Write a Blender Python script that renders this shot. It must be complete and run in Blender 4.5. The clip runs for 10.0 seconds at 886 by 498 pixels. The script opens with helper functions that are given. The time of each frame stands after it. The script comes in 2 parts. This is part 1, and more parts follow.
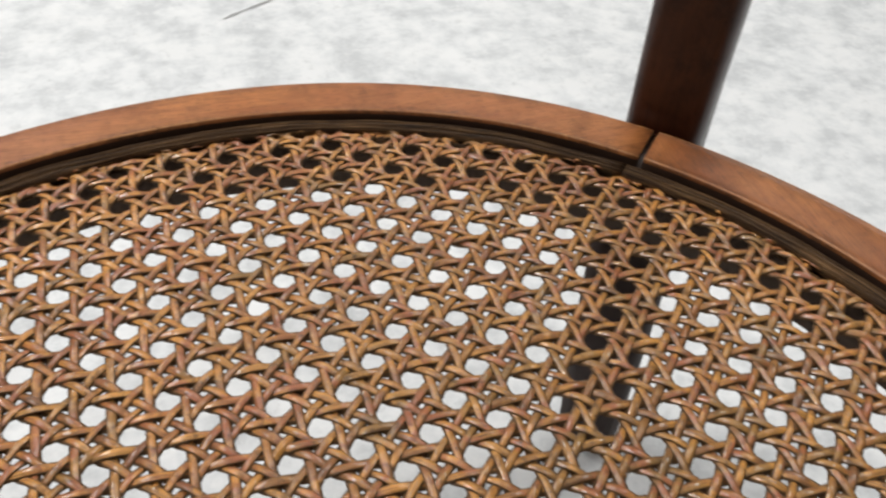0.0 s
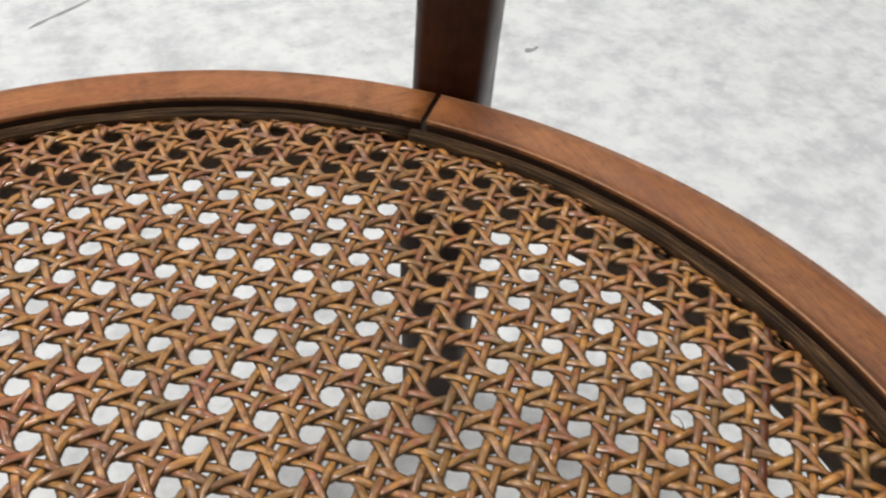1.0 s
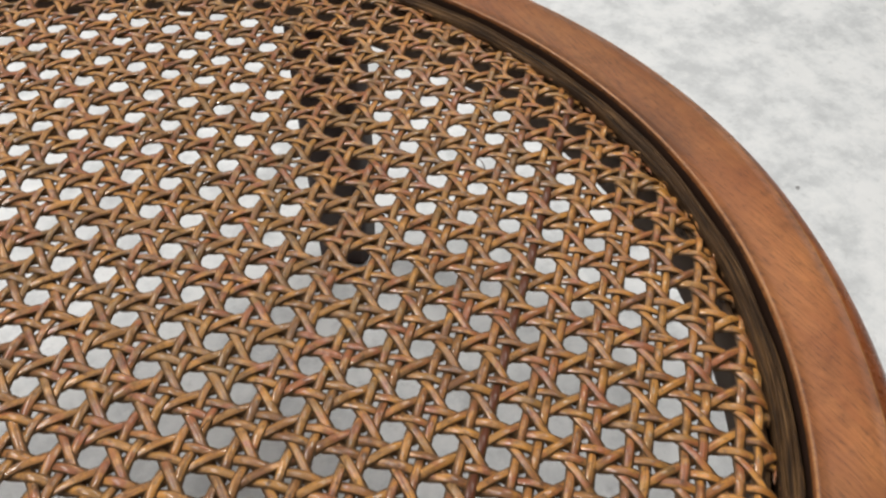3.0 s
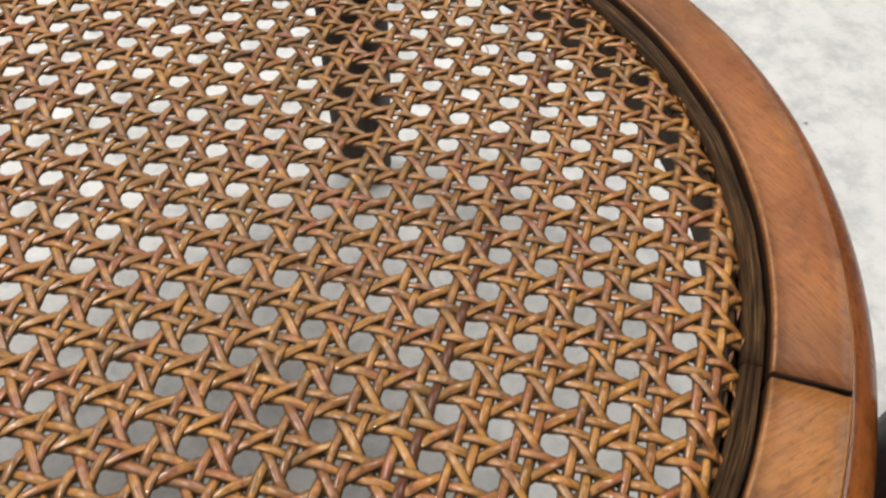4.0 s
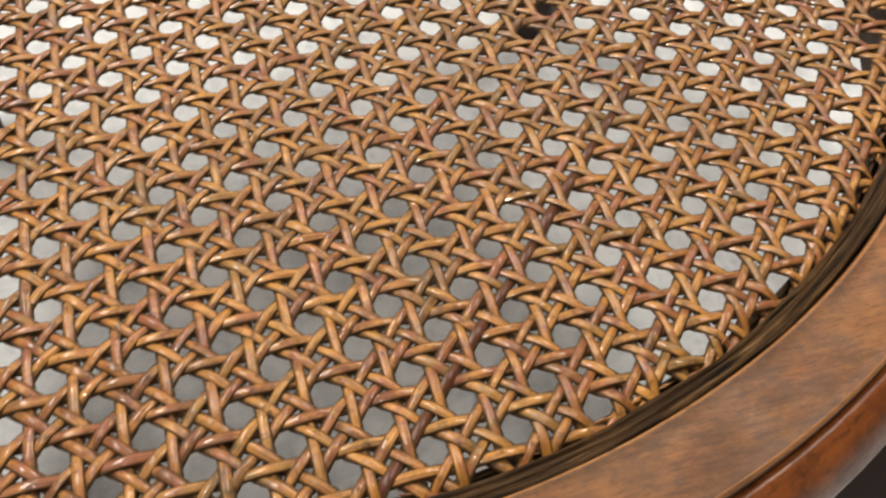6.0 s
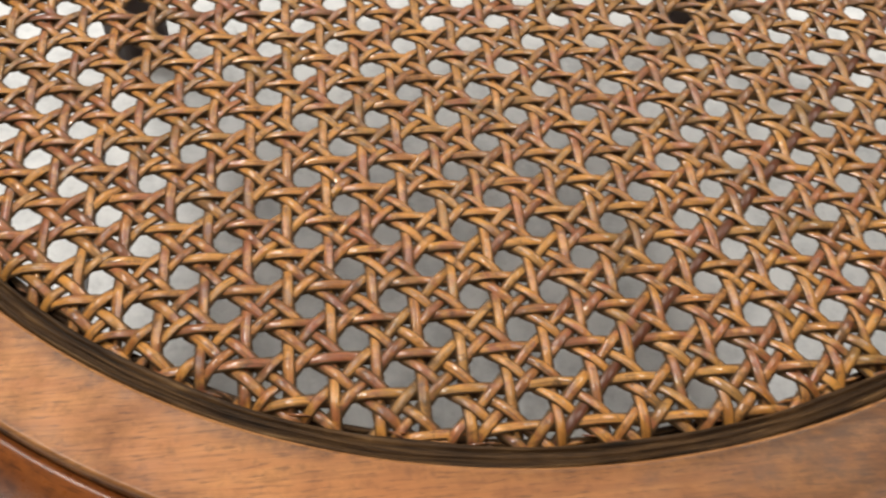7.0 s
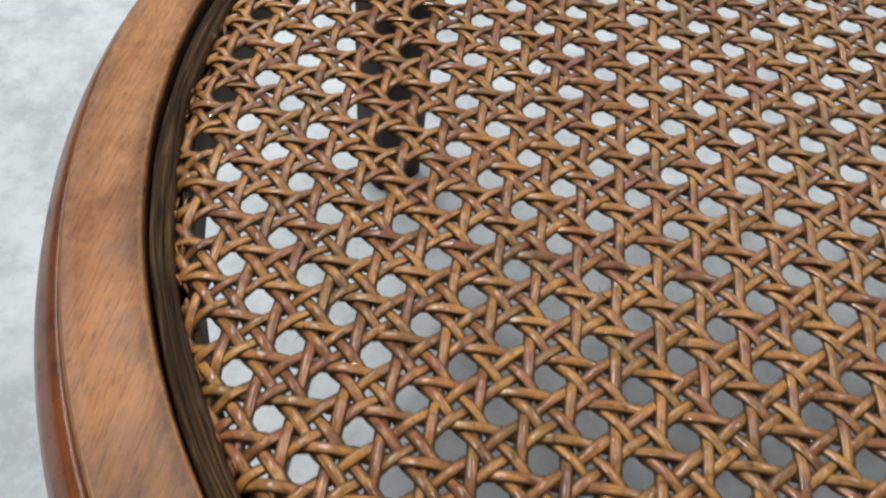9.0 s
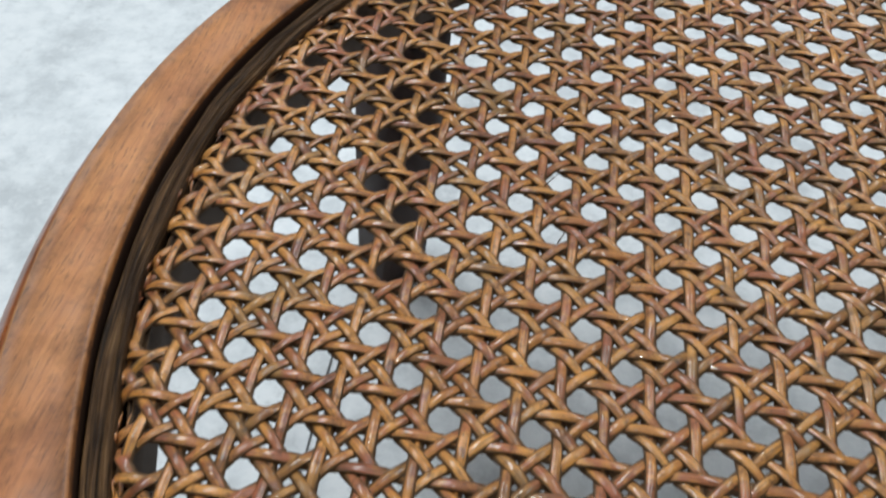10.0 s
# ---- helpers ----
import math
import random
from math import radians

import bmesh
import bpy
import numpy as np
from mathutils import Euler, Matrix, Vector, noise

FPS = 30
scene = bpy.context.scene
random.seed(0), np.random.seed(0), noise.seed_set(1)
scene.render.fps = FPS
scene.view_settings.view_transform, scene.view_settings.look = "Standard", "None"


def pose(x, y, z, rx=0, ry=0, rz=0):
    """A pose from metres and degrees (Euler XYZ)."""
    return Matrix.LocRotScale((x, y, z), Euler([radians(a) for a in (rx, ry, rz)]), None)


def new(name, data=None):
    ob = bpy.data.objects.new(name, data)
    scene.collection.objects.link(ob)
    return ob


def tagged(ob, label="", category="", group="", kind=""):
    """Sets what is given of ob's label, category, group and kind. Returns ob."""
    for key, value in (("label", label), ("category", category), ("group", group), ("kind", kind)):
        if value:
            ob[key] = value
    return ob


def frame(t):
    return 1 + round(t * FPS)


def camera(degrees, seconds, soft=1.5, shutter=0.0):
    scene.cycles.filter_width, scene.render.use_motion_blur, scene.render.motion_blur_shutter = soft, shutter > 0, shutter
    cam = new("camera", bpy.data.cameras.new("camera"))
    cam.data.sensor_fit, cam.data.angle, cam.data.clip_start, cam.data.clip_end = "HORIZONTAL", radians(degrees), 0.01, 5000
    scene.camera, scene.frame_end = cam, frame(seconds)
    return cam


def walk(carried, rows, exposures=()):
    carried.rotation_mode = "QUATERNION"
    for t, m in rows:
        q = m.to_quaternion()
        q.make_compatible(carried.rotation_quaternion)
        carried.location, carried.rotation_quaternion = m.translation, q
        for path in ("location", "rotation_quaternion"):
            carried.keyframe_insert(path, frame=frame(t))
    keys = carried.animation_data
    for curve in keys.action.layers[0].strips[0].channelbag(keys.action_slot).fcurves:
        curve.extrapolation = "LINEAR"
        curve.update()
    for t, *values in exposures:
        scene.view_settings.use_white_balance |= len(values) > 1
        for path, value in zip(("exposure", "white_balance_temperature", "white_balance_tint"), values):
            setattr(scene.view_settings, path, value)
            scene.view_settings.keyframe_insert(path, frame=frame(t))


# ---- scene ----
cam = camera(54.02, 10.0, soft=2.3, shutter=0.3)
PATH = [
    (0, pose(-0.00364, -0.06405, 0.40687, 47.078, -3.212, -16.981)),
    (0.5, pose(0.00875, -0.07239, 0.40464, 47.333, -3.937, -22.984)),
    (1, pose(0.01780, -0.08387, 0.40670, 47.250, -3.950, -27.472)),
    (1.5, pose(0.02424, -0.10063, 0.40418, 46.531, -3.353, -30.372)),
    (2, pose(0.02713, -0.12198, 0.39965, 45.270, -2.943, -31.453)),
    (3.3, pose(0.02208, -0.17692, 0.40178, 43.042, -2.674, -30.192)),
    (3.5, pose(0.02083, -0.18419, 0.40115, 42.480, -2.629, -29.943)),
    (4, pose(0.01068, -0.19982, 0.39720, 41.460, -2.643, -28.586)),
    (4.5, pose(0.00193, -0.21680, 0.39084, 40.398, -2.068, -26.141)),
    (5, pose(-0.00789, -0.23012, 0.38860, 39.280, -1.740, -23.633)),
    (5.2, pose(-0.01238, -0.23593, 0.38740, 38.982, -1.772, -22.607)),
    (6.3, pose(-0.03667, -0.25734, 0.38569, 36.176, -2.944, -13.699)),
    (6.5, pose(-0.04288, -0.25982, 0.38477, 35.909, -3.398, -11.478)),
    (7, pose(-0.05866, -0.25643, 0.38560, 34.872, -3.714, -6.213)),
    (7.5, pose(-0.07581, -0.24586, 0.38422, 35.603, -3.340, -1.686)),
    (8, pose(-0.09296, -0.23100, 0.38380, 36.724, -2.682, 2.162)),
    (8.5, pose(-0.10114, -0.21123, 0.37949, 38.089, -2.201, 5.646)),
    (9, pose(-0.10760, -0.18921, 0.37627, 39.142, -2.137, 8.037)),
    (9.5, pose(-0.10997, -0.16379, 0.37620, 40.089, -2.108, 9.314)),
    (10, pose(-0.11170, -0.13734, 0.37546, 40.990, -1.888, 8.962)),
]
EXPOSURES = [(0, -0.2, 6350, 10), (1, -0.22, 6350, 10), (2, -0.12, 6400, 10), (3.5, -0.23, 6500, 10), (4.1, -0.05, 6700, 10), (5, -0.14, 6800, 10), (6.3, 0.06, 6900, 10), (7, -0.03, 6750, 10),
             (8, -0.1, 6300, 9), (9, -0.38, 5900, 6), (10, -0.34, 5700, 4)]
walk(cam, PATH, EXPOSURES)

# ---- light ----
world = bpy.data.worlds.new("world")
scene.world = world
world.use_nodes = True
world.node_tree.nodes["Background"].inputs[0].default_value = (0.9, 0.95, 1.0, 1)
world.node_tree.nodes["Background"].inputs[1].default_value = 0.02

# The chair's plan is drawn in units of U metres: then the openings of the webbing lie half an inch apart.
U = 1.411
SEAT = 0.1582         # height of the cane above the floor
S = 0.00635           # spacing of the cane strands
LX, LY = -0.0089, 0.0025   # origin of the weave in the plan


# ---- materials ----
def mat(name):
    m = bpy.data.materials.new(name)
    m.use_nodes = True
    nt = m.node_tree
    return m, nt, nt.nodes["Principled BSDF"]


def add(nt, kind, **inputs):
    n = nt.nodes.new(kind)
    for k, v in inputs.items():
        n.inputs[k.replace("_", " ")].default_value = v
    return n


def ramp(nt, fac, stops):
    r = nt.nodes.new("ShaderNodeValToRGB")
    el = r.color_ramp.elements
    while len(el) < len(stops):
        el.new(0.5)
    for e, (p, c) in zip(el, stops):
        e.position, e.color = p, (*c, 1)
    nt.links.new(fac, r.inputs[0])
    return r.outputs[0]


def mix(nt, fac, a, b, how="MIX"):
    n = nt.nodes.new("ShaderNodeMix")
    n.data_type, n.blend_type = "RGBA", how
    for sock, v in ((n.inputs[0], fac), (n.inputs[6], a), (n.inputs[7], b)):
        if isinstance(v, (int, float)):
            sock.default_value = v
        elif isinstance(v, tuple):
            sock.default_value = (*v, 1)
        else:
            nt.links.new(v, sock)
    return n.outputs[2]


def coords(nt, scale=(1, 1, 1), kind="Object"):
    tc = nt.nodes.new("ShaderNodeTexCoord")
    mp = nt.nodes.new("ShaderNodeMapping")
    mp.inputs["Scale"].default_value = scale if kind == "UV" else tuple(k / U for k in scale)
    nt.links.new(tc.outputs[kind], mp.inputs[0])
    return mp.outputs[0]


def noise_tex(nt, vec, scale, detail=4, rough=0.55, dist=0.0):
    n = add(nt, "ShaderNodeTexNoise", Scale=scale, Detail=detail, Roughness=rough, Distortion=dist)
    if vec is not None:
        nt.links.new(vec, n.inputs["Vector"])
    return n.outputs[0]


def bump(nt, bsdf, height, strength, dist):
    b = add(nt, "ShaderNodeBump", Strength=strength, Distance=dist)
    nt.links.new(height, b.inputs["Height"])
    nt.links.new(b.outputs[0], bsdf.inputs["Normal"])


def wood(name, base, light, dark, rough=0.32, stain_amount=0.75, blots=(), worn_rim=0.0):
    """Old varnished wood; the grain runs along u of the UV map, which is in metres."""
    m, nt, b = mat(name)
    v = coords(nt)
    uv = lambda su, sv: coords(nt, (su, sv, 1), "UV")
    cloud = noise_tex(nt, v, 30, 4, 0.65)
    col = ramp(nt, cloud, [(0.3, base), (0.65, light)])
    band = noise_tex(nt, uv(26, 420), 1.0, 4, 0.65, 0.4)
    col = mix(nt, mix(nt, 0.75, (0, 0, 0), ramp(nt, band, [(0.45, (0, 0, 0)), (0.72, (1, 1, 1))])), col, base)
    grain = noise_tex(nt, uv(75, 1500), 1.0, 3, 0.6, 0.2)
    col = mix(nt, mix(nt, 0.38, (0, 0, 0), ramp(nt, grain, [(0.47, (0, 0, 0)), (0.66, (1, 1, 1))])), col, tuple(0.45 * c + 0.55 * d for c, d in zip(base, dark)))
    stain = noise_tex(nt, v, 90, 6, 0.75)
    st = ramp(nt, stain, [(0.50, (0, 0, 0)), (0.70, (1, 1, 1))])
    col = mix(nt, mix(nt, stain_amount, (0, 0, 0), st), col, dark)
    for place, size, amount in blots:
        d = nt.nodes.new("ShaderNodeVectorMath")
        d.operation = "DISTANCE"
        d.inputs[1].default_value = place
        nt.links.new(v, d.inputs[0])
        edge = nt.nodes.new("ShaderNodeMath")
        edge.operation = "MULTIPLY_ADD"
        edge.inputs[1].default_value = size * 1.6
        nt.links.new(noise_tex(nt, v, 90, 5, 0.7), edge.inputs[0])
        nt.links.new(d.outputs["Value"], edge.inputs[2])
        f = nt.nodes.new("ShaderNodeMapRange")
        for i, val in ((1, size * 1.15), (2, size * 2.0), (3, amount), (4, 0.0)):
            f.inputs[i].default_value = val
        nt.links.new(edge.outputs[0], f.inputs[0])
        speck = ramp(nt, noise_tex(nt, uv(160, 420), 1.0, 6, 0.78), [(0.34, (0.45,) * 3), (0.58, (1, 1, 1))])
        col = mix(nt, mix(nt, f.outputs[0], (0, 0, 0), speck), col, dark)
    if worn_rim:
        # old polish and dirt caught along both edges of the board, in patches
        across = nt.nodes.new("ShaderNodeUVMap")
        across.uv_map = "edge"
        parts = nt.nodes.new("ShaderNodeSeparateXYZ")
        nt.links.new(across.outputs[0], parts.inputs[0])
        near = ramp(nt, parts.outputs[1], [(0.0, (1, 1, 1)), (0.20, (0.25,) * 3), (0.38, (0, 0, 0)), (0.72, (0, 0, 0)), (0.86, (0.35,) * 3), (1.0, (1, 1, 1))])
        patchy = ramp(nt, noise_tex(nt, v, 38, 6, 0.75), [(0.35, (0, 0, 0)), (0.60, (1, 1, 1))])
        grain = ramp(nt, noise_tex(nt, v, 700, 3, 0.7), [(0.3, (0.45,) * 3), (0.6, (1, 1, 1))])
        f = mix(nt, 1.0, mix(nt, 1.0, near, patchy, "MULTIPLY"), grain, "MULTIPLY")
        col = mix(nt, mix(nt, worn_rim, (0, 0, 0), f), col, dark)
    fleck = noise_tex(nt, uv(280, 2300), 1.0, 2, 0.5)
    fl = ramp(nt, fleck, [(0.57, (0, 0, 0)), (0.68, (1, 1, 1))])
    col = mix(nt, mix(nt, 0.45, (0, 0, 0), fl), col, dark)
    scuff = noise_tex(nt, v, 420, 3, 0.7)
    col = mix(nt, mix(nt, 0.38, (0, 0, 0), ramp(nt, scuff, [(0.55, (0, 0, 0)), (0.75, (1, 1, 1))])), col, dark)
    nt.links.new(col, b.inputs["Base Color"])
    nt.links.new(ramp(nt, stain, [(0.3, (rough - 0.05,) * 3), (0.75, (rough + 0.18,) * 3)]), b.inputs["Roughness"])
    b.inputs["Specular IOR Level"].default_value = 0.45
    h = mix(nt, 0.5, fleck, scuff)
    bump(nt, b, h, 0.25, 0.0003)
    return m


def cane_material():
    m, nt, b = mat("cane")
    info = nt.nodes.new("ShaderNodeObjectInfo")
    hue = ramp(nt, info.outputs["Random"], [(0.0, (0.220, 0.068, 0.021)), (0.14, (0.310, 0.095, 0.026)), (0.34, (0.400, 0.142, 0.028)), (0.60, (0.550, 0.218, 0.039)), (0.82, (0.660, 0.301, 0.062)), (1.0, (0.340, 0.167, 0.039))])
    v = coords(nt)
    patch = noise_tex(nt, v, 190, 4, 0.65)
    col = mix(nt, ramp(nt, patch, [(0.46, (0, 0, 0)), (0.62, (0.85, 0.85, 0.85))]), hue, (0.712, 0.308, 0.055))
    olive = noise_tex(nt, v, 75, 3, 0.6)
    col = mix(nt, ramp(nt, olive, [(0.52, (0, 0, 0)), (0.66, (0.75, 0.75, 0.75))]), col, (0.262, 0.141, 0.031))
    d = nt.nodes.new("ShaderNodeVectorMath")
    d.operation = "DISTANCE"
    d.inputs[1].default_value = (0.055, 0.0, SEAT)
    nt.links.new(v, d.inputs[0])
    sat = nt.nodes.new("ShaderNodeMath")
    sat.operation = "MULTIPLY_ADD"
    sat.inputs[1].default_value = 0.16
    nt.links.new(noise_tex(nt, v, 45, 5, 0.7), sat.inputs[0])
    nt.links.new(d.outputs["Value"], sat.inputs[2])
    worn = nt.nodes.new("ShaderNodeMapRange")
    for i, val in ((1, 0.10), (2, 0.20), (3, 0.55), (4, 0.0)):
        worn.inputs[i].default_value = val
    nt.links.new(sat.outputs[0], worn.inputs[0])
    col = mix(nt, worn.outputs[0], col, (0.219, 0.125, 0.034))
    plum = noise_tex(nt, v, 120, 3, 0.6, 1.0)
    col = mix(nt, ramp(nt, plum, [(0.51, (0, 0, 0)), (0.62, (0.8, 0.8, 0.8))]), col, (0.400, 0.118, 0.046))
    gold = noise_tex(nt, v, 270, 2, 0.5)
    col = mix(nt, ramp(nt, gold, [(0.54, (0, 0, 0)), (0.66, (0.6, 0.6, 0.6))]), col, (0.749, 0.348, 0.067))
    streak = noise_tex(nt, coords(nt, (7, 48, 1), "UV"), 1.0, 4, 0.65)
    col = mix(nt, ramp(nt, streak, [(0.48, (0, 0, 0)), (0.66, (0.7, 0.7, 0.7))]), col, (0.087, 0.031, 0.009))
    dirt = noise_tex(nt, v, 620, 4, 0.7)
    col = mix(nt, ramp(nt, dirt, [(0.52, (0, 0, 0)), (0.70, (0.8, 0.8, 0.8))]), col, (0.044, 0.019, 0.007))
    nt.links.new(col, b.inputs["Base Color"])
    nt.links.new(ramp(nt, dirt, [(0.3, (0.38,) * 3), (0.7, (0.62,) * 3)]), b.inputs["Roughness"])
    b.inputs["Specular IOR Level"].default_value = 0.55
    b.inputs["Coat Weight"].default_value = 0.7
    b.inputs["Coat Roughness"].default_value = 0.07
    bump(nt, b, streak, 0.7, 0.00035)
    return m


def reed_material():
    """Old dark split reed with fibres along u of the UV map."""
    m, nt, b = mat("spline_reed")
    v = coords(nt)
    fibre = noise_tex(nt, coords(nt, (60, 2600, 1), "UV"), 1.0, 4, 0.65, 0.3)
    col = ramp(nt, fibre, [(0.38, (0.013, 0.008, 0.004)), (0.48, (0.060, 0.030, 0.012)), (0.59, (0.140, 0.074, 0.029)), (0.73, (0.32, 0.185, 0.080))])
    grime = noise_tex(nt, v, 60, 4, 0.6)
    col = mix(nt, ramp(nt, grime, [(0.4, (0, 0, 0)), (0.62, (0.5, 0.5, 0.5))]), col, (0.024, 0.013, 0.007))
    nt.links.new(col, b.inputs["Base Color"])
    b.inputs["Roughness"].default_value = 0.55
    b.inputs["Specular IOR Level"].default_value = 0.15
    bump(nt, b, fibre, 0.9, 0.0006)
    return m


def floor_material():
    m, nt, b = mat("floor_vinyl")
    v = coords(nt)
    big = noise_tex(nt, v, 9, 5, 0.6, 0.3)
    mid = noise_tex(nt, v, 34, 6, 0.68)
    fine = noise_tex(nt, v, 120, 5, 0.7)
    col = ramp(nt, big, [(0.3, (0.63, 0.65, 0.65)), (0.7, (0.78, 0.80, 0.805))])
    col = mix(nt, 0.60, col, ramp(nt, mid, [(0.38, (0.52, 0.535, 0.545)), (0.50, (0.75, 0.765, 0.77)), (0.59, (0.88, 0.885, 0.88))]))
    col = mix(nt, ramp(nt, fine, [(0.54, (0, 0, 0)), (0.66, (0.5, 0.5, 0.5))]), col, (0.86, 0.865, 0.86))
    col = mix(nt, ramp(nt, fine, [(0.32, (0.35, 0.35, 0.35)), (0.44, (0, 0, 0))]), col, (0.42, 0.43, 0.43))
    nt.links.new(col, b.inputs["Base Color"])
    b.inputs["Roughness"].default_value = 0.5
    bump(nt, b, fine, 0.05, 0.001)
    return m


def plain(name, c, rough=0.7, scale=40):
    m, nt, b = mat(name)
    n = noise_tex(nt, coords(nt), scale, 4)
    nt.links.new(ramp(nt, n, [(0.3, tuple(x * 0.88 for x in c)), (0.7, c)]), b.inputs["Base Color"])
    b.inputs["Roughness"].default_value = rough
    return m


# stains on the west edge and front left joint
STAINS_AND_BLOTS = [((-0.1535, -0.0035, SEAT), 0.0065, 0.35), ((-0.1515, -0.0185, SEAT), 0.0065, 0.35), ((-0.1495, -0.029, SEAT), 0.0065, 0.35), ((-0.1464, -0.0411, SEAT), 0.0065, 0.35), ((-0.154, 0.012, SEAT), 0.0075, 0.5), ((0.1362, -0.0484, SEAT), 0.0018, 0.9),
          ((-0.108, -0.106, SEAT), 0.016, 0.85), ((-0.119, -0.092, SEAT), 0.009, 0.6), ((-0.1316, -0.0559, SEAT), 0.005, 0.7), ((-0.1225, -0.0710, SEAT), 0.006, 0.8),
          # broad darker blots on the front and right of the board
          ((0.022, -0.149, SEAT), 0.052, 0.4), ((0.046, -0.144, SEAT), 0.042, 0.65), ((0.088, -0.120, SEAT), 0.022, 0.25), ((0.108, -0.102, SEAT), 0.014, 0.4), ((0.118, 0.100, SEAT), 0.010, 0.5), ((0.143, -0.01, SEAT), 0.010, 0.5), ((0.150, 0.02, SEAT), 0.050, 0.4), ((0.125, 0.085, SEAT), 0.03, 0.2)]
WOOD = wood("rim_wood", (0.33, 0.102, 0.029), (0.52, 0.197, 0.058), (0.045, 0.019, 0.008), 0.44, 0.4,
            STAINS_AND_BLOTS, 0.95)
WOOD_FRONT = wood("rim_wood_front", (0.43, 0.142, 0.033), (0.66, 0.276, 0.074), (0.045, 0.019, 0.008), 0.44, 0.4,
            STAINS_AND_BLOTS, 0.95)
WOOD_SIDE = wood("apron_wood", (0.235, 0.062, 0.017), (0.40, 0.125, 0.030), (0.03, 0.012, 0.008), 0.26)
POST_WOOD = wood("post_wood", (0.040, 0.014, 0.008), (0.080, 0.027, 0.013), (0.012, 0.005, 0.004), 0.34)
# legs continue the posts; shade under the seat is put into this colour
LEG_SHADED = plain("leg_wood_shaded", (0.034, 0.014, 0.009), 0.7, 90)
SPLINE = reed_material()
# dark joint colour; on the rim's inner wall it stands in for shade
JOINT_AND_SHADE = plain("joint_and_shade", (0.035, 0.017, 0.010), 0.5, 200)
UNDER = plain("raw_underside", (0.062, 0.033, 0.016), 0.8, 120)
CANE = cane_material()
CANE_DARK = plain("dark_strand", (0.13, 0.040, 0.017), 0.35, 300)
# raw sides of the cane, darkened to stand in for shade in crevices
PITH_SHADE = plain("cane_pith_shade", (0.15, 0.078, 0.030), 0.65, 400)
# separate wood tone for the bead lines along the rim's edges
BEAD = wood("rim_bead", (0.36, 0.145, 0.046), (0.50, 0.235, 0.085), (0.10, 0.040, 0.018), 0.34, 0.6)
FLOOR = floor_material()
PAINT = plain("wall_paint", (0.15, 0.15, 0.145), 0.8, 3)
TILE = plain("ceiling_tile", (0.22, 0.22, 0.215), 0.85, 60)
METAL = plain("lamp_metal", (0.8, 0.8, 0.8), 0.4, 20)


# ---- mesh helpers ----
def link(name, verts, faces, material, parent=None, label="", smooth=True, uvs=None, slots=None, edge=None):
    me = bpy.data.meshes.new(name)
    me.from_pydata([tuple(c * U for c in v) for v in verts], [], faces)
    me.update()
    bm = bmesh.new()
    bm.from_mesh(me)
    if slots is not None:
        bm.faces.ensure_lookup_table()
        for f, k in zip(bm.faces, slots):
            f.material_index = k
    bmesh.ops.recalc_face_normals(bm, faces=bm.faces)
    bm.to_mesh(me)
    bm.free()
    for p in me.polygons:
        p.use_smooth = smooth
    for extra in (material if isinstance(material, tuple) else (material,)):
        me.materials.append(extra)
    if uvs is not None:
        layer = me.uv_layers.new(name="UVMap")
        idx = np.empty(len(me.loops), dtype=np.int32)
        me.loops.foreach_get("vertex_index", idx)
        layer.data.foreach_set("uv", np.asarray(uvs, dtype=np.float32)[idx].ravel())
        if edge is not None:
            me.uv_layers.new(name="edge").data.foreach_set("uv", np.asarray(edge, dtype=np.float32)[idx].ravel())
    ob = new(name, me)
    if parent is not None:
        ob.parent = parent
    if label:
        tagged(ob, label)
    return ob


def box(name, lo, hi, material, parent=None, label="", bevel=0.0):
    bm = bmesh.new()
    bmesh.ops.create_cube(bm, size=1.0)
    c = [(a + b) / 2 for a, b in zip(lo, hi)]
    d = [b - a for a, b in zip(lo, hi)]
    for v in bm.verts:
        v.co = Vector([c[i] + v.co[i] * d[i] for i in range(3)])
    if bevel:
        bmesh.ops.bevel(bm, geom=bm.edges[:], offset=bevel, segments=2, affect="EDGES")
    me = bpy.data.meshes.new(name)
    bm.to_mesh(me)
    bm.free()
    me.materials.append(material)
    ob = new(name, me)
    if parent is not None:
        ob.parent = parent
    if label:
        tagged(ob, label)
    return ob


# the rim is a slightly oval, uneven ring: its inner edge in the plan
def rim(theta):
    c, s = math.cos, math.sin
    return (0.14206 + 0.00074 * c(theta) + 0.00027 * s(theta) + 0.00036 * c(2 * theta) + 0.00169 * s(2 * theta)
            + 0.00038 * c(3 * theta) + 0.00020 * s(3 * theta) - 0.00029 * c(4 * theta) - 0.00094 * s(4 * theta))


def broader(theta):
    """How much broader the rim's board is than at the back."""
    a = math.atan2(math.sin(theta), math.cos(theta))
    return 0.0028 * math.exp(-(a / 0.45) ** 2) - 0.0011 * (1 - math.cos(theta)) / 2


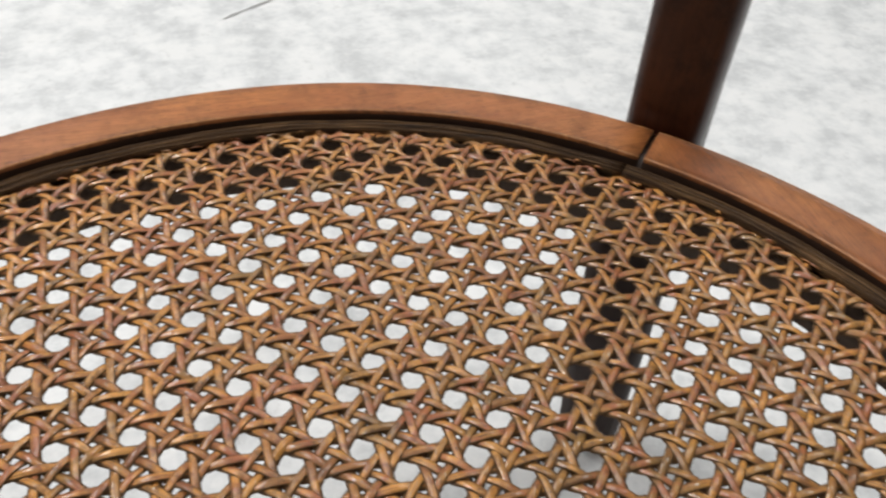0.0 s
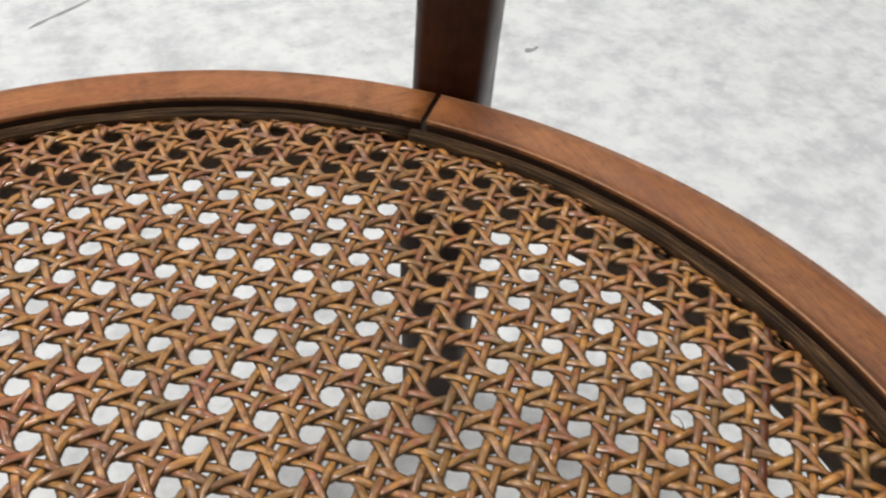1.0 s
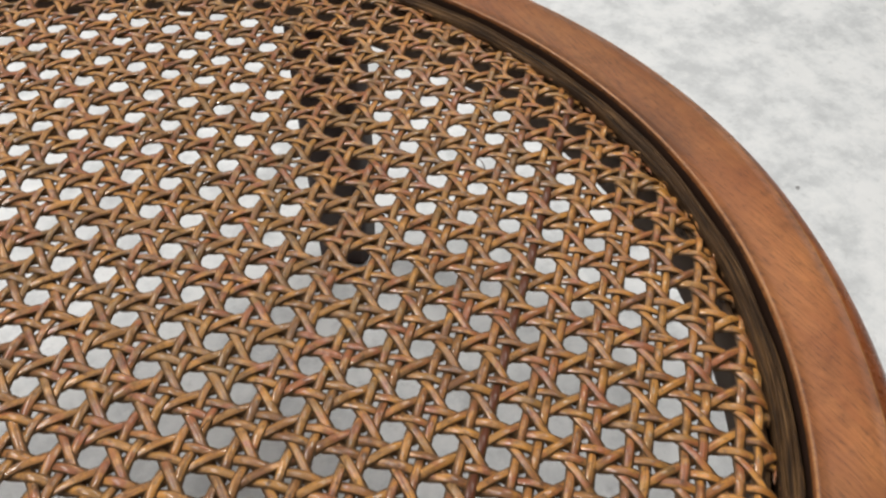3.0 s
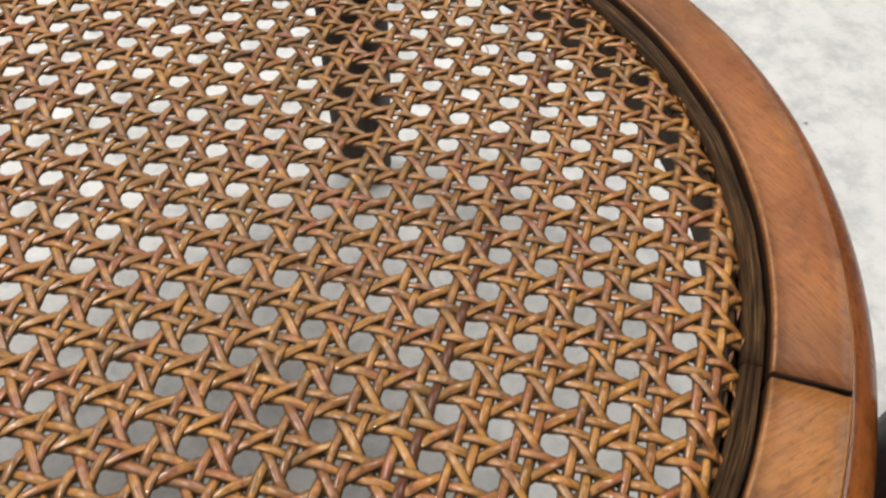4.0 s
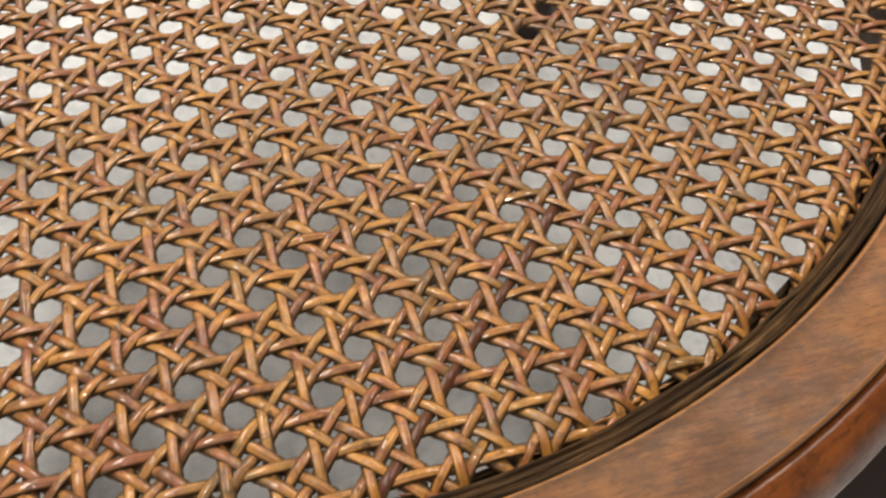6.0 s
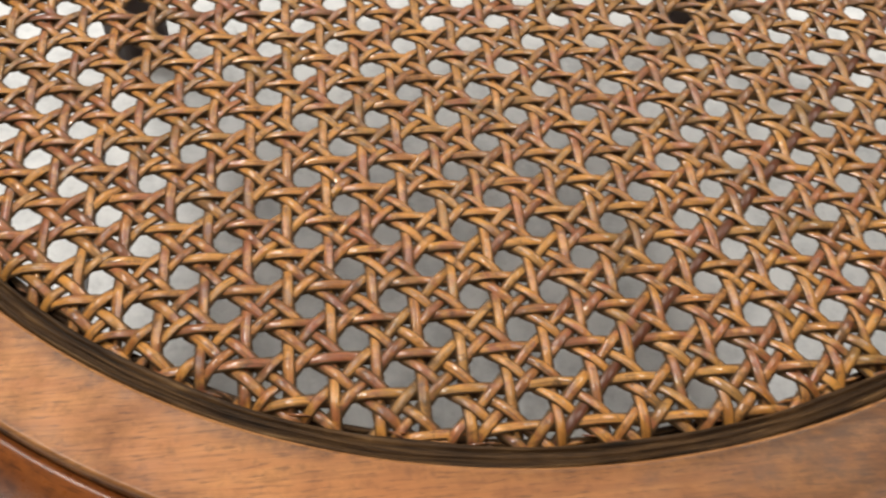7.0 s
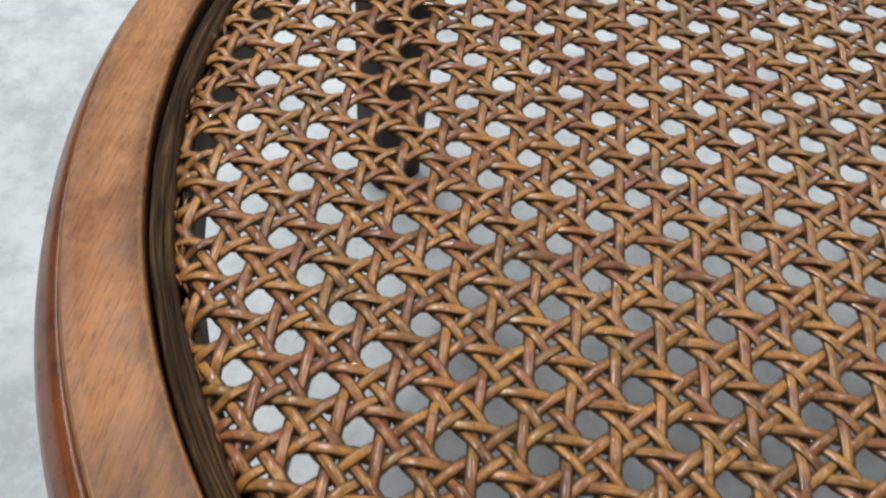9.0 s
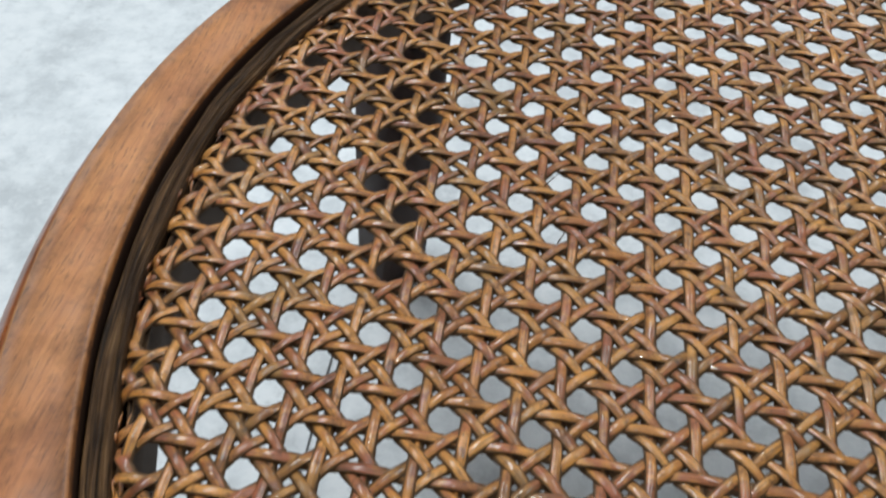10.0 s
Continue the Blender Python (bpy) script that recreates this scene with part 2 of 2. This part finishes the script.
def sweep_ring(name, profile, material, parent, label="", t0=0.0, t1=2 * math.pi, n=240, wobble=0.0, along=True, shade_edges=(), bead_edges=()):
    """Sweep a closed profile of (radial offset, height) along the rim from t0 to t1."""
    whole = abs(t1 - t0 - 2 * math.pi) < 1e-6
    k = max(6, int(n * (t1 - t0) / (2 * math.pi)))
    count = k if whole else k + 1
    verts, faces, m, uvs, edge, slots = [], [], len(profile), [], [], []
    mid = (t0 + t1) / 2 + math.pi / 2
    for i in range(count):
        th = t0 + (t1 - t0) * i / k
        r0 = rim(th)
        for dr, z in profile:
            w = wobble * (noise.noise(Vector((math.cos(th) * 9, math.sin(th) * 9, dr * 600))))
            side = (1 - math.cos(th)) / 2
            off = dr + broader(th) * min(1.0, max(0.0, (dr - 0.004) / 0.006)) - (0.0012 * side - 0.0006 * (1 - side) if dr > 0.016 else 0)
            x, y = (r0 + off + w) * math.cos(th), (r0 + off + w) * math.sin(th)
            verts.append((x, y, SEAT + z + w * 0.5))
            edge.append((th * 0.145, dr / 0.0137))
            uvs.append((th * 0.145, dr + z) if along else (x * math.cos(mid) + y * math.sin(mid), -x * math.sin(mid) + y * math.cos(mid) + z))
    for i in range(k):
        a, b = i * m, ((i + 1) % count) * m
        for j in range(m):
            faces.append((a + j, a + (j + 1) % m, b + (j + 1) % m, b + j))
            slots.append(1 if j in shade_edges else 2 if j in bead_edges else 0)
    if not whole:
        faces.append(tuple(range(m)))
        faces.append(tuple((count - 1) * m + j for j in range(m)))
        slots += [len(shade_edges) and 1] * 2
    return link(name, verts, faces, material, parent, label, uvs=uvs, slots=slots, edge=edge)


# ---- room ----
tagged(box("floor", (-3.6, -1.9, -0.05), (3.6, 6.6, 0), FLOOR), "pale grey mottled smooth floor", "floor", kind="structure")
for nm, lo, hi in (("wall_north", (-3.5, 6.5, 0), (3.5, 6.6, 2.9)), ("wall_south", (-3.5, -1.9, 0), (3.5, -1.8, 2.9)),
                   ("wall_east", (3.5, -1.9, 0), (3.6, 6.6, 2.9)), ("wall_west", (-3.6, -1.9, 0), (-3.5, 6.6, 2.9))):
    tagged(box(nm, lo, hi, PAINT), "plain grey painted room wall", "wall", kind="structure")
tagged(box("ceiling", (-3.6, -1.9, 2.9), (3.6, 6.6, 3.0), TILE), "plain grey ceiling", "ceiling", kind="structure")


def unseen_ceiling_light(x, y, wide, deep, watts):
    e = new("unseen_ceiling_light")
    e.location = (x, y, 2.9)
    tagged(e, "white luminous panel added in the unseen ceiling", "ceiling light", "ceiling lights")
    w, d = wide / 2 + 0.04, deep / 2 + 0.04
    box("lamp_frame", (-w, -d, -0.03), (w, d, -0.001), METAL, e)
    lamp = bpy.data.lights.new("lamp", "AREA")
    lamp.shape, lamp.size, lamp.size_y, lamp.energy, lamp.color = "RECTANGLE", wide, deep, watts, (1.0, 0.97, 0.93)
    l = new("lamp", lamp)
    l.parent = e
    l.location = (0, 0, -0.035)


# unseen panels; the far row is added for sheen on rim and cane
for y in (0.75, 2.0, 4.6):
    unseen_ceiling_light(-1.1, y, 0.6, 1.0, 43)
    unseen_ceiling_light(1.5, y, 0.6, 1.0, 26)
# tiny extra lamp, unseen, added to put glints on the strand ends
unseen_ceiling_light(-0.42, -0.80, 0.12, 0.12, 14)

# ---- chair ----
chair = new("cane_chair")
tagged(chair, "small brown wooden armchair with a round woven cane seat", "chair")

JOINTS = (radians(45.5), radians(134.5), radians(225.8), radians(314.8))
GAP = 0.0007 / 0.15
RIM_PROFILE = [(0.0, -0.0165), (0.0, 0.0024), (0.0002, 0.0032), (0.0006, 0.0035), (0.0010, 0.0034), (0.0030, 0.0034), (0.0065, 0.0036), (0.0110, 0.0035), (0.0124, 0.0034), (0.0129, 0.0036),
               (0.0133, 0.0035), (0.0136, 0.0029), (0.0137, 0.0019), (0.0137, -0.0165)]
for k in range(4):
    a, b = JOINTS[k] + GAP, JOINTS[(k + 1) % 4] - GAP + (2 * math.pi if k == 3 else 0)
    sweep_ring("rim_segment", RIM_PROFILE, (WOOD_FRONT if k in (1, 2) else WOOD, JOINT_AND_SHADE, BEAD), chair, t0=a, t1=b, n=220, along=False, shade_edges=(0,), bead_edges=(2, 9, 10))
sweep_ring("joint_filler", [(0.0004, -0.015), (0.0004, 0.0019), (0.0134, 0.0022), (0.0134, -0.015)], JOINT_AND_SHADE, chair, "dark joint between rim segments", n=220)
sweep_ring("apron_moulding", [(0.0137, -0.017), (0.0138, 0.0008), (0.0152, 0.0007), (0.0176, -0.0006), (0.0196, -0.0030), (0.0210, -0.0064), (0.0214, -0.0105), (0.0206, -0.0140), (0.0185, -0.0168)],
           WOOD_SIDE, chair, "reddish rounded moulding round the seat rim", n=220)
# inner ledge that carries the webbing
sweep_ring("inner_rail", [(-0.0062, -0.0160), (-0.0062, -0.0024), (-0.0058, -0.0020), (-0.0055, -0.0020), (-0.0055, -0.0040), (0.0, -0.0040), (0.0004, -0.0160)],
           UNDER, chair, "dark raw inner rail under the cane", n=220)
for k in range(4):
    a, b = JOINTS[k] + 0.004 + 0.02, JOINTS[(k + 1) % 4] + 0.02 + (2 * math.pi if k == 3 else 0)
    sweep_ring("spline", [(-0.0042, -0.0034), (-0.0042, -0.0004), (-0.0040, 0.0005), (-0.0036, 0.0009), (-0.0032, 0.0006), (-0.0029, 0.0000), (-0.0027, 0.0007), (-0.0023, 0.0011), (-0.0019, 0.0009),
                          (-0.0017, 0.0004), (-0.0014, 0.0009), (-0.0010, 0.0011), (-0.0006, 0.0008), (-0.0003, 0.0000), (-0.0003, -0.0034)],
               SPLINE, chair, "dark brown reed spline holding the cane", t0=a, t1=b, n=300, wobble=0.0005)


# ---- legs and posts ----
def post(name, theta, stations, material, label, parent=None, lean=0.0):
    """A squarish tapering post: stations of (height, radial centre, radial depth, tangential width)."""
    verts, faces, m, uvs = [], [], 12, []
    ct, st = math.cos(theta), math.sin(theta)
    for z, rc, d, w in stations:
        for j in range(m):
            a = 2 * math.pi * (j + 0.5) / m
            ca, sa = math.cos(a), math.sin(a)
            u = math.copysign(abs(ca) ** 0.38, ca) * d / 2 + rc
            v = math.copysign(abs(sa) ** 0.38, sa) * w / 2 + lean * max(0.0, 1 - z / 0.135)
            verts.append((u * ct - v * st, u * st + v * ct, z))
            uvs.append((z, u + v))
    for i in range(len(stations) - 1):
        for j in range(m):
            faces.append((i * m + j, i * m + (j + 1) % m, (i + 1) * m + (j + 1) % m, (i + 1) * m + j))
    faces.append(tuple(range(m)))
    faces.append(tuple((len(stations) - 1) * m + j for j in range(m)))
    return link(name, verts, faces, material, parent or chair, label, uvs=uvs)


BACK = [(0.135, 0.1735, 0.020, 0.021), (0.167, 0.1735, 0.020, 0.021), (0.217, 0.175, 0.020, 0.0225), (0.317, 0.179, 0.020, 0.025)]
FRONT = [(0.135, 0.174, 0.021, 0.023), (0.162, 0.1752, 0.020, 0.022), (0.187, 0.1785, 0.019, 0.020), (0.237, 0.187, 0.018, 0.019)]
for k in range(4):
    name, shape = ("back_post", BACK) if k < 2 else ("arm_post", FRONT)
    p = post(name, JOINTS[k], shape, POST_WOOD, "dark reddish brown post rising from the seat rim")
    d = 0.001 if k == 1 else 0.011
    leg = [(0.0, 0.1745 + d, 0.020, 0.022), (0.057, 0.173 + d * 0.6, 0.022, 0.0245), (0.135, 0.171, 0.024, 0.0245)]
    post("leg", JOINTS[k], leg, LEG_SHADED, "brown chair leg, blackened for the shade under the seat", p, lean=0.004 if k == 1 else 0.0)

# ---- woven cane ----
panel = sweep_ring("cane_panel", [(-0.0061, -0.0024), (-0.0060, -0.0019), (-0.0057, -0.0016), (-0.0051, -0.0016), (-0.0051, -0.0026)], SPLINE, chair, "woven brown cane seat panel", n=300, wobble=0.0006)


rng = random.Random(7)


def strand(fn, q0, q1, width, thick, face):
    """A domed cane strand. fn(q) gives the centre (x, y), the side vector, the height, the width factor, the roll and the width of the crown."""
    n = max(4, int((q1 - q0) * 11))
    prof = [(-1.0, 0.0), (-0.80, 0.50), (-0.44, 0.80), (0.0, 0.92), (0.44, 0.80), (0.80, 0.50), (1.0, 0.0), (0.8, -0.12), (-0.8, -0.12)]
    verts, faces, m, uvs = [], [], len(prof), []
    v0 = rng.uniform(0, 50)
    for i in range(n + 1):
        q = q0 + (q1 - q0) * i / n
        x, y, sx, sy, z, wf, roll, crown = fn(q)
        inset = rim(math.atan2(y, x)) - EDGE - math.hypot(x, y)
        z -= 0.0022 * max(0.0, 1 - inset / 0.0045) ** 2
        for u, h in prof:
            k = u * wf * width / 2 * (crown if h > 0.1 else 1)
            verts.append((x + sx * k, y + sy * k, SEAT + z + h * thick * wf + k * roll))
            uvs.append((v0 + q * 0.1, u * 0.5 * 0.1 + v0))
    for i in range(n):
        for j in range(m):
            faces.append((i * m + j, i * m + (j + 1) % m, (i + 1) * m + (j + 1) % m, (i + 1) * m + j))
    me = bpy.data.meshes.new("strand")
    me.from_pydata([tuple(c * U for c in v) for v in verts], [], faces)
    me.polygons.foreach_set("use_smooth", [True] * len(faces))
    layer = me.uv_layers.new(name="UVMap")
    layer.data.foreach_set("uv", np.asarray(uvs, dtype=np.float32)[np.asarray(faces).ravel()].ravel())
    me.materials.append(face)
    me.materials.append(PITH_SHADE)
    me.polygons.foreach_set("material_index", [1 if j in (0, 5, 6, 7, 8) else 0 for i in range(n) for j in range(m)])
    ob = new("strand", me)
    ob.parent = panel
    return ob


EDGE = 0.0036
AMP, AMP_D, PAIR = 0.00045, 0.00050, 0.322


def span(px, py, dx, dy):
    """Where the line through (px, py) along (dx, dy) leaves the inner edge; None if it misses."""
    hits = []
    for s in (-1, 1):
        step = 0.04
        # foot of the perpendicular from the middle
        t = -(px * dx + py * dy) / (dx * dx + dy * dy)
        inside = lambda t: math.hypot(px + dx * t, py + dy * t) < rim(math.atan2(py + dy * t, px + dx * t)) - EDGE
        if not inside(t):
            return None
        while inside(t):
            t += s * step
        hits.append(t)
    return hits


def make_strand(kind, m):
    # weave units: corners at half-integers; a hole where i + j is even
    ph, wob = rng.uniform(0, 100), 0.035
    width, thick = S * rng.uniform(0.292, 0.324), 0.00052 * rng.uniform(0.9, 1.1)
    kind, side = kind[0], kind[1:]
    width *= {"h": 1.02, "n": 1.05}.get(kind, 1.0)
    off = {"": 0.0, "a": PAIR, "b": -PAIR}[side] - (0.04 if kind == "n" else 0.0)
    if kind == "v":
        px, py, dx, dy = LX + (m + 0.5) * S, LY, 0.0, S
    elif kind == "h":
        px, py, dx, dy = LX, LY + (m + 0.5) * S, S, 0.0
    elif kind == "p":      # (1, 1) diagonals, in pairs about y - x = m, m odd
        px, py, dx, dy = LX, LY + (m + off) * S, S, S
    else:                  # (1, -1) diagonals, in pairs about x + y = m, m odd
        px, py, dx, dy = LX, LY + (m + off) * S, S, -S
    ends = span(px, py, dx, dy)
    if not ends:
        return
    L = math.hypot(dx, dy)
    sx, sy = -dy / L, dx / L
    # where along its course a diagonal rides highest
    top = {"pa": 0.11, "pb": -0.11, "na": 0.39, "nb": -0.39}.get(kind + side, 0.0)

    def fn(q):
        w = wob * S * noise.noise(Vector((q * 0.35, ph, 0))) * 1.6
        x, y = px + dx * q + sx * w, py + dy * q + sy * w
        zj = 0.00014 * noise.noise(Vector((q * 0.5, ph, 7)))
        if kind in "vh":
            n = q - 0.5                     # corner number along the strand
            c = (-1 if kind == "v" else 1) * math.cos(math.pi * (n + m))
            z, wf = AMP * c, 1.0 - 0.10 * c
        else:
            c = math.cos(2 * math.pi * (q - top))
            z, wf = AMP_D * c - 0.00004, 1.0 - 0.10 * c
        wf *= 1 + 0.16 * noise.noise(Vector((q * 0.9, ph, 3)))
        roll = 0.45 * noise.noise(Vector((q * 0.8, ph, 11)))
        # crown narrows in the dips, so the dark sides paint shade at crossings
        return x, y, sx, sy, z + zj, wf, roll, 0.70 + 0.24 * c

    strand(fn, ends[0], ends[1], width, thick, CANE_DARK if (kind, side, m) == ("p", "b", -21) else CANE)


for m in range(-26, 27):
    make_strand("v", m)
    make_strand("h", m)
for m in range(-51, 52, 2):
    for kind in ("pa", "pb", "na", "nb"):
        make_strand(kind, m)


# ---- loose cane fibres that stick out into the openings ----
def splinter(i, j, dx, dy, length, bend, heading):
    """A thin broken fibre beside the opening (i, j) of the weave."""
    x0, y0 = LX + (i + dx) * S, LY + (j + dy) * S
    verts, faces, m, n = [], [], 5, 8
    for k in range(n + 1):
        f = k / n
        a = heading + bend * f
        x = x0 + length * f * math.cos(a)
        y = y0 + length * f * math.sin(a)
        z = SEAT + 0.0008 + 0.0012 * math.sin(2.2 * f)
        r = 0.00013 * (1.15 - f)
        for q in range(m):
            t = 2 * math.pi * q / m
            verts.append((x - math.sin(a) * r * math.cos(t), y + math.cos(a) * r * math.cos(t), z + r * math.sin(t)))
    for k in range(n):
        for q in range(m):
            faces.append((k * m + q, k * m + (q + 1) % m, (k + 1) * m + (q + 1) % m, (k + 1) * m + q))
    faces.append(tuple(range(m)))
    faces.append(tuple(n * m + q for q in range(m)))
    link("splinter", verts, faces, UNDER, panel, "thin dark broken cane fibre")


for spec in ((18, 0, -0.35, -0.45, 0.0045, 0.9, 1.0), (14, -2, 0.05, 0.45, 0.0030, 0.2, -1.6), (18, 6, 0.2, -0.4, 0.0028, 0.4, 2.0), (19, -9, -0.4, 0.2, 0.0040, -0.5, 0.1),
             (17, -9, -0.2, 0.4, 0.0028, 0.3, -1.2), (-10, 2, -0.4, -0.35, 0.0048, 0.1, 0.75),
             (-9, 5, -0.4, 0.0, 0.0040, 0.5, 0.5), (15, 7, -0.4, 0.42, 0.0048, -0.1, -0.75), (-15, -11, 0.2, 0.42, 0.0036, -0.5, -1.2), (-10, 0, 0.1, -0.4, 0.0036, 0.3, 0.9),
             (6, -6, -0.4, 0.3, 0.0036, -0.8, 0.8), (-8, -9, 0.3, 0.35, 0.0026, -1.2, 3.6), (-3, -4, 0.3, 0.4, 0.0024, 1.0, 3.4)):
    splinter(*spec)


# ---- frayed fibres where the cane runs under the spline ----
verts, faces = [], []
for k in range(260):
    th = rng.uniform(0, 2 * math.pi)
    r = rim(th) - rng.uniform(0.0036, 0.0058)
    a = th + math.pi / 2 + rng.gauss(0, 0.2)
    length, half, z = rng.uniform(0.0016, 0.0036), rng.uniform(0.00015, 0.0004), SEAT + rng.uniform(-0.0009, 0.0002)
    ca, sa, bend = math.cos(a), math.sin(a), rng.uniform(-0.0002, 0.0002)
    base = len(verts)
    for i in range(5):
        f = i / 4 - 0.5
        x = r * math.cos(th) + ca * f * length - sa * bend * (1 - 4 * f * f)
        y = r * math.sin(th) + sa * f * length + ca * bend * (1 - 4 * f * f)
        h = half * (1.1 - 1.6 * abs(f))
        zz = z - 0.0012 * f * f
        verts += [(x - sa * h, y + ca * h, zz), (x, y, zz + h * 1.4), (x + sa * h, y - ca * h, zz)]
    for i in range(4):
        o = base + 3 * i
        faces += [(o, o + 1, o + 4, o + 3), (o + 1, o + 2, o + 5, o + 4), (o + 2, o, o + 3, o + 5)]
tagged(link("frayed_edge", verts, faces, CANE, panel, uvs=[(v[0], v[1]) for v in verts]), "dark frayed cane edge along the spline", kind="stuff")


# ---- marks on the floor ----
def floor_mark(name, pts, width, label, dirt):
    verts, faces = [], []
    for k, (x, y) in enumerate(pts):
        ax, ay = pts[max(0, k - 1)]
        bx, by = pts[min(len(pts) - 1, k + 1)]
        d = math.hypot(bx - ax, by - ay)
        nx, ny = -(by - ay) / d, (bx - ax) / d
        w = width * (0.5 + 0.25 * math.sin(k * 2.3)) * (0.35 if k in (0, len(pts) - 1) else 1)
        verts += [(x + nx * w, y + ny * w, 0.0003), (x - nx * w, y - ny * w, 0.0003)]
    for k in range(len(pts) - 1):
        faces.append((2 * k, 2 * k + 1, 2 * k + 3, 2 * k + 2))
    tagged(link(name, verts, faces, dirt), label, "floor mark", kind="structure")


SEAM = plain("seam_dirt", (0.13, 0.13, 0.13), 0.8, 300)
floor_mark("trim_seam", [(-0.1345 + 0.0004 * math.sin(k), -0.45 + k * 0.03) for k in range(19)], 0.0013, "narrow dark seam in the pale floor", SEAM)
floor_mark("trim_seam", [(-0.1378 + 0.0004 * math.sin(k * 1.7), -0.45 + k * 0.03) for k in range(19)], 0.0009, "narrow dark seam in the pale floor", SEAM)
FAINT = plain("faint_dirt", (0.36, 0.36, 0.36), 0.8, 300)
floor_mark("trim_crack", [(0.0268, 0.4944), (0.0340, 0.4992), (0.0409, 0.5035), (0.0490, 0.5081), (0.0574, 0.5126), (0.0655, 0.518), (0.075, 0.524)], 0.0022, "thin dark crack in the pale floor", FAINT)
floor_mark("trim_speck", [(0.3125, 0.3562), (0.3155, 0.3577), (0.3195, 0.3572), (0.3235, 0.3592)], 0.004, "small dark speck on the pale floor", FAINT)
floor_mark("trim_fleck", [(0.3445, 0.0627), (0.3455, 0.0637), (0.3468, 0.0642)], 0.002, "small dark fleck on the pale floor", FAINT)
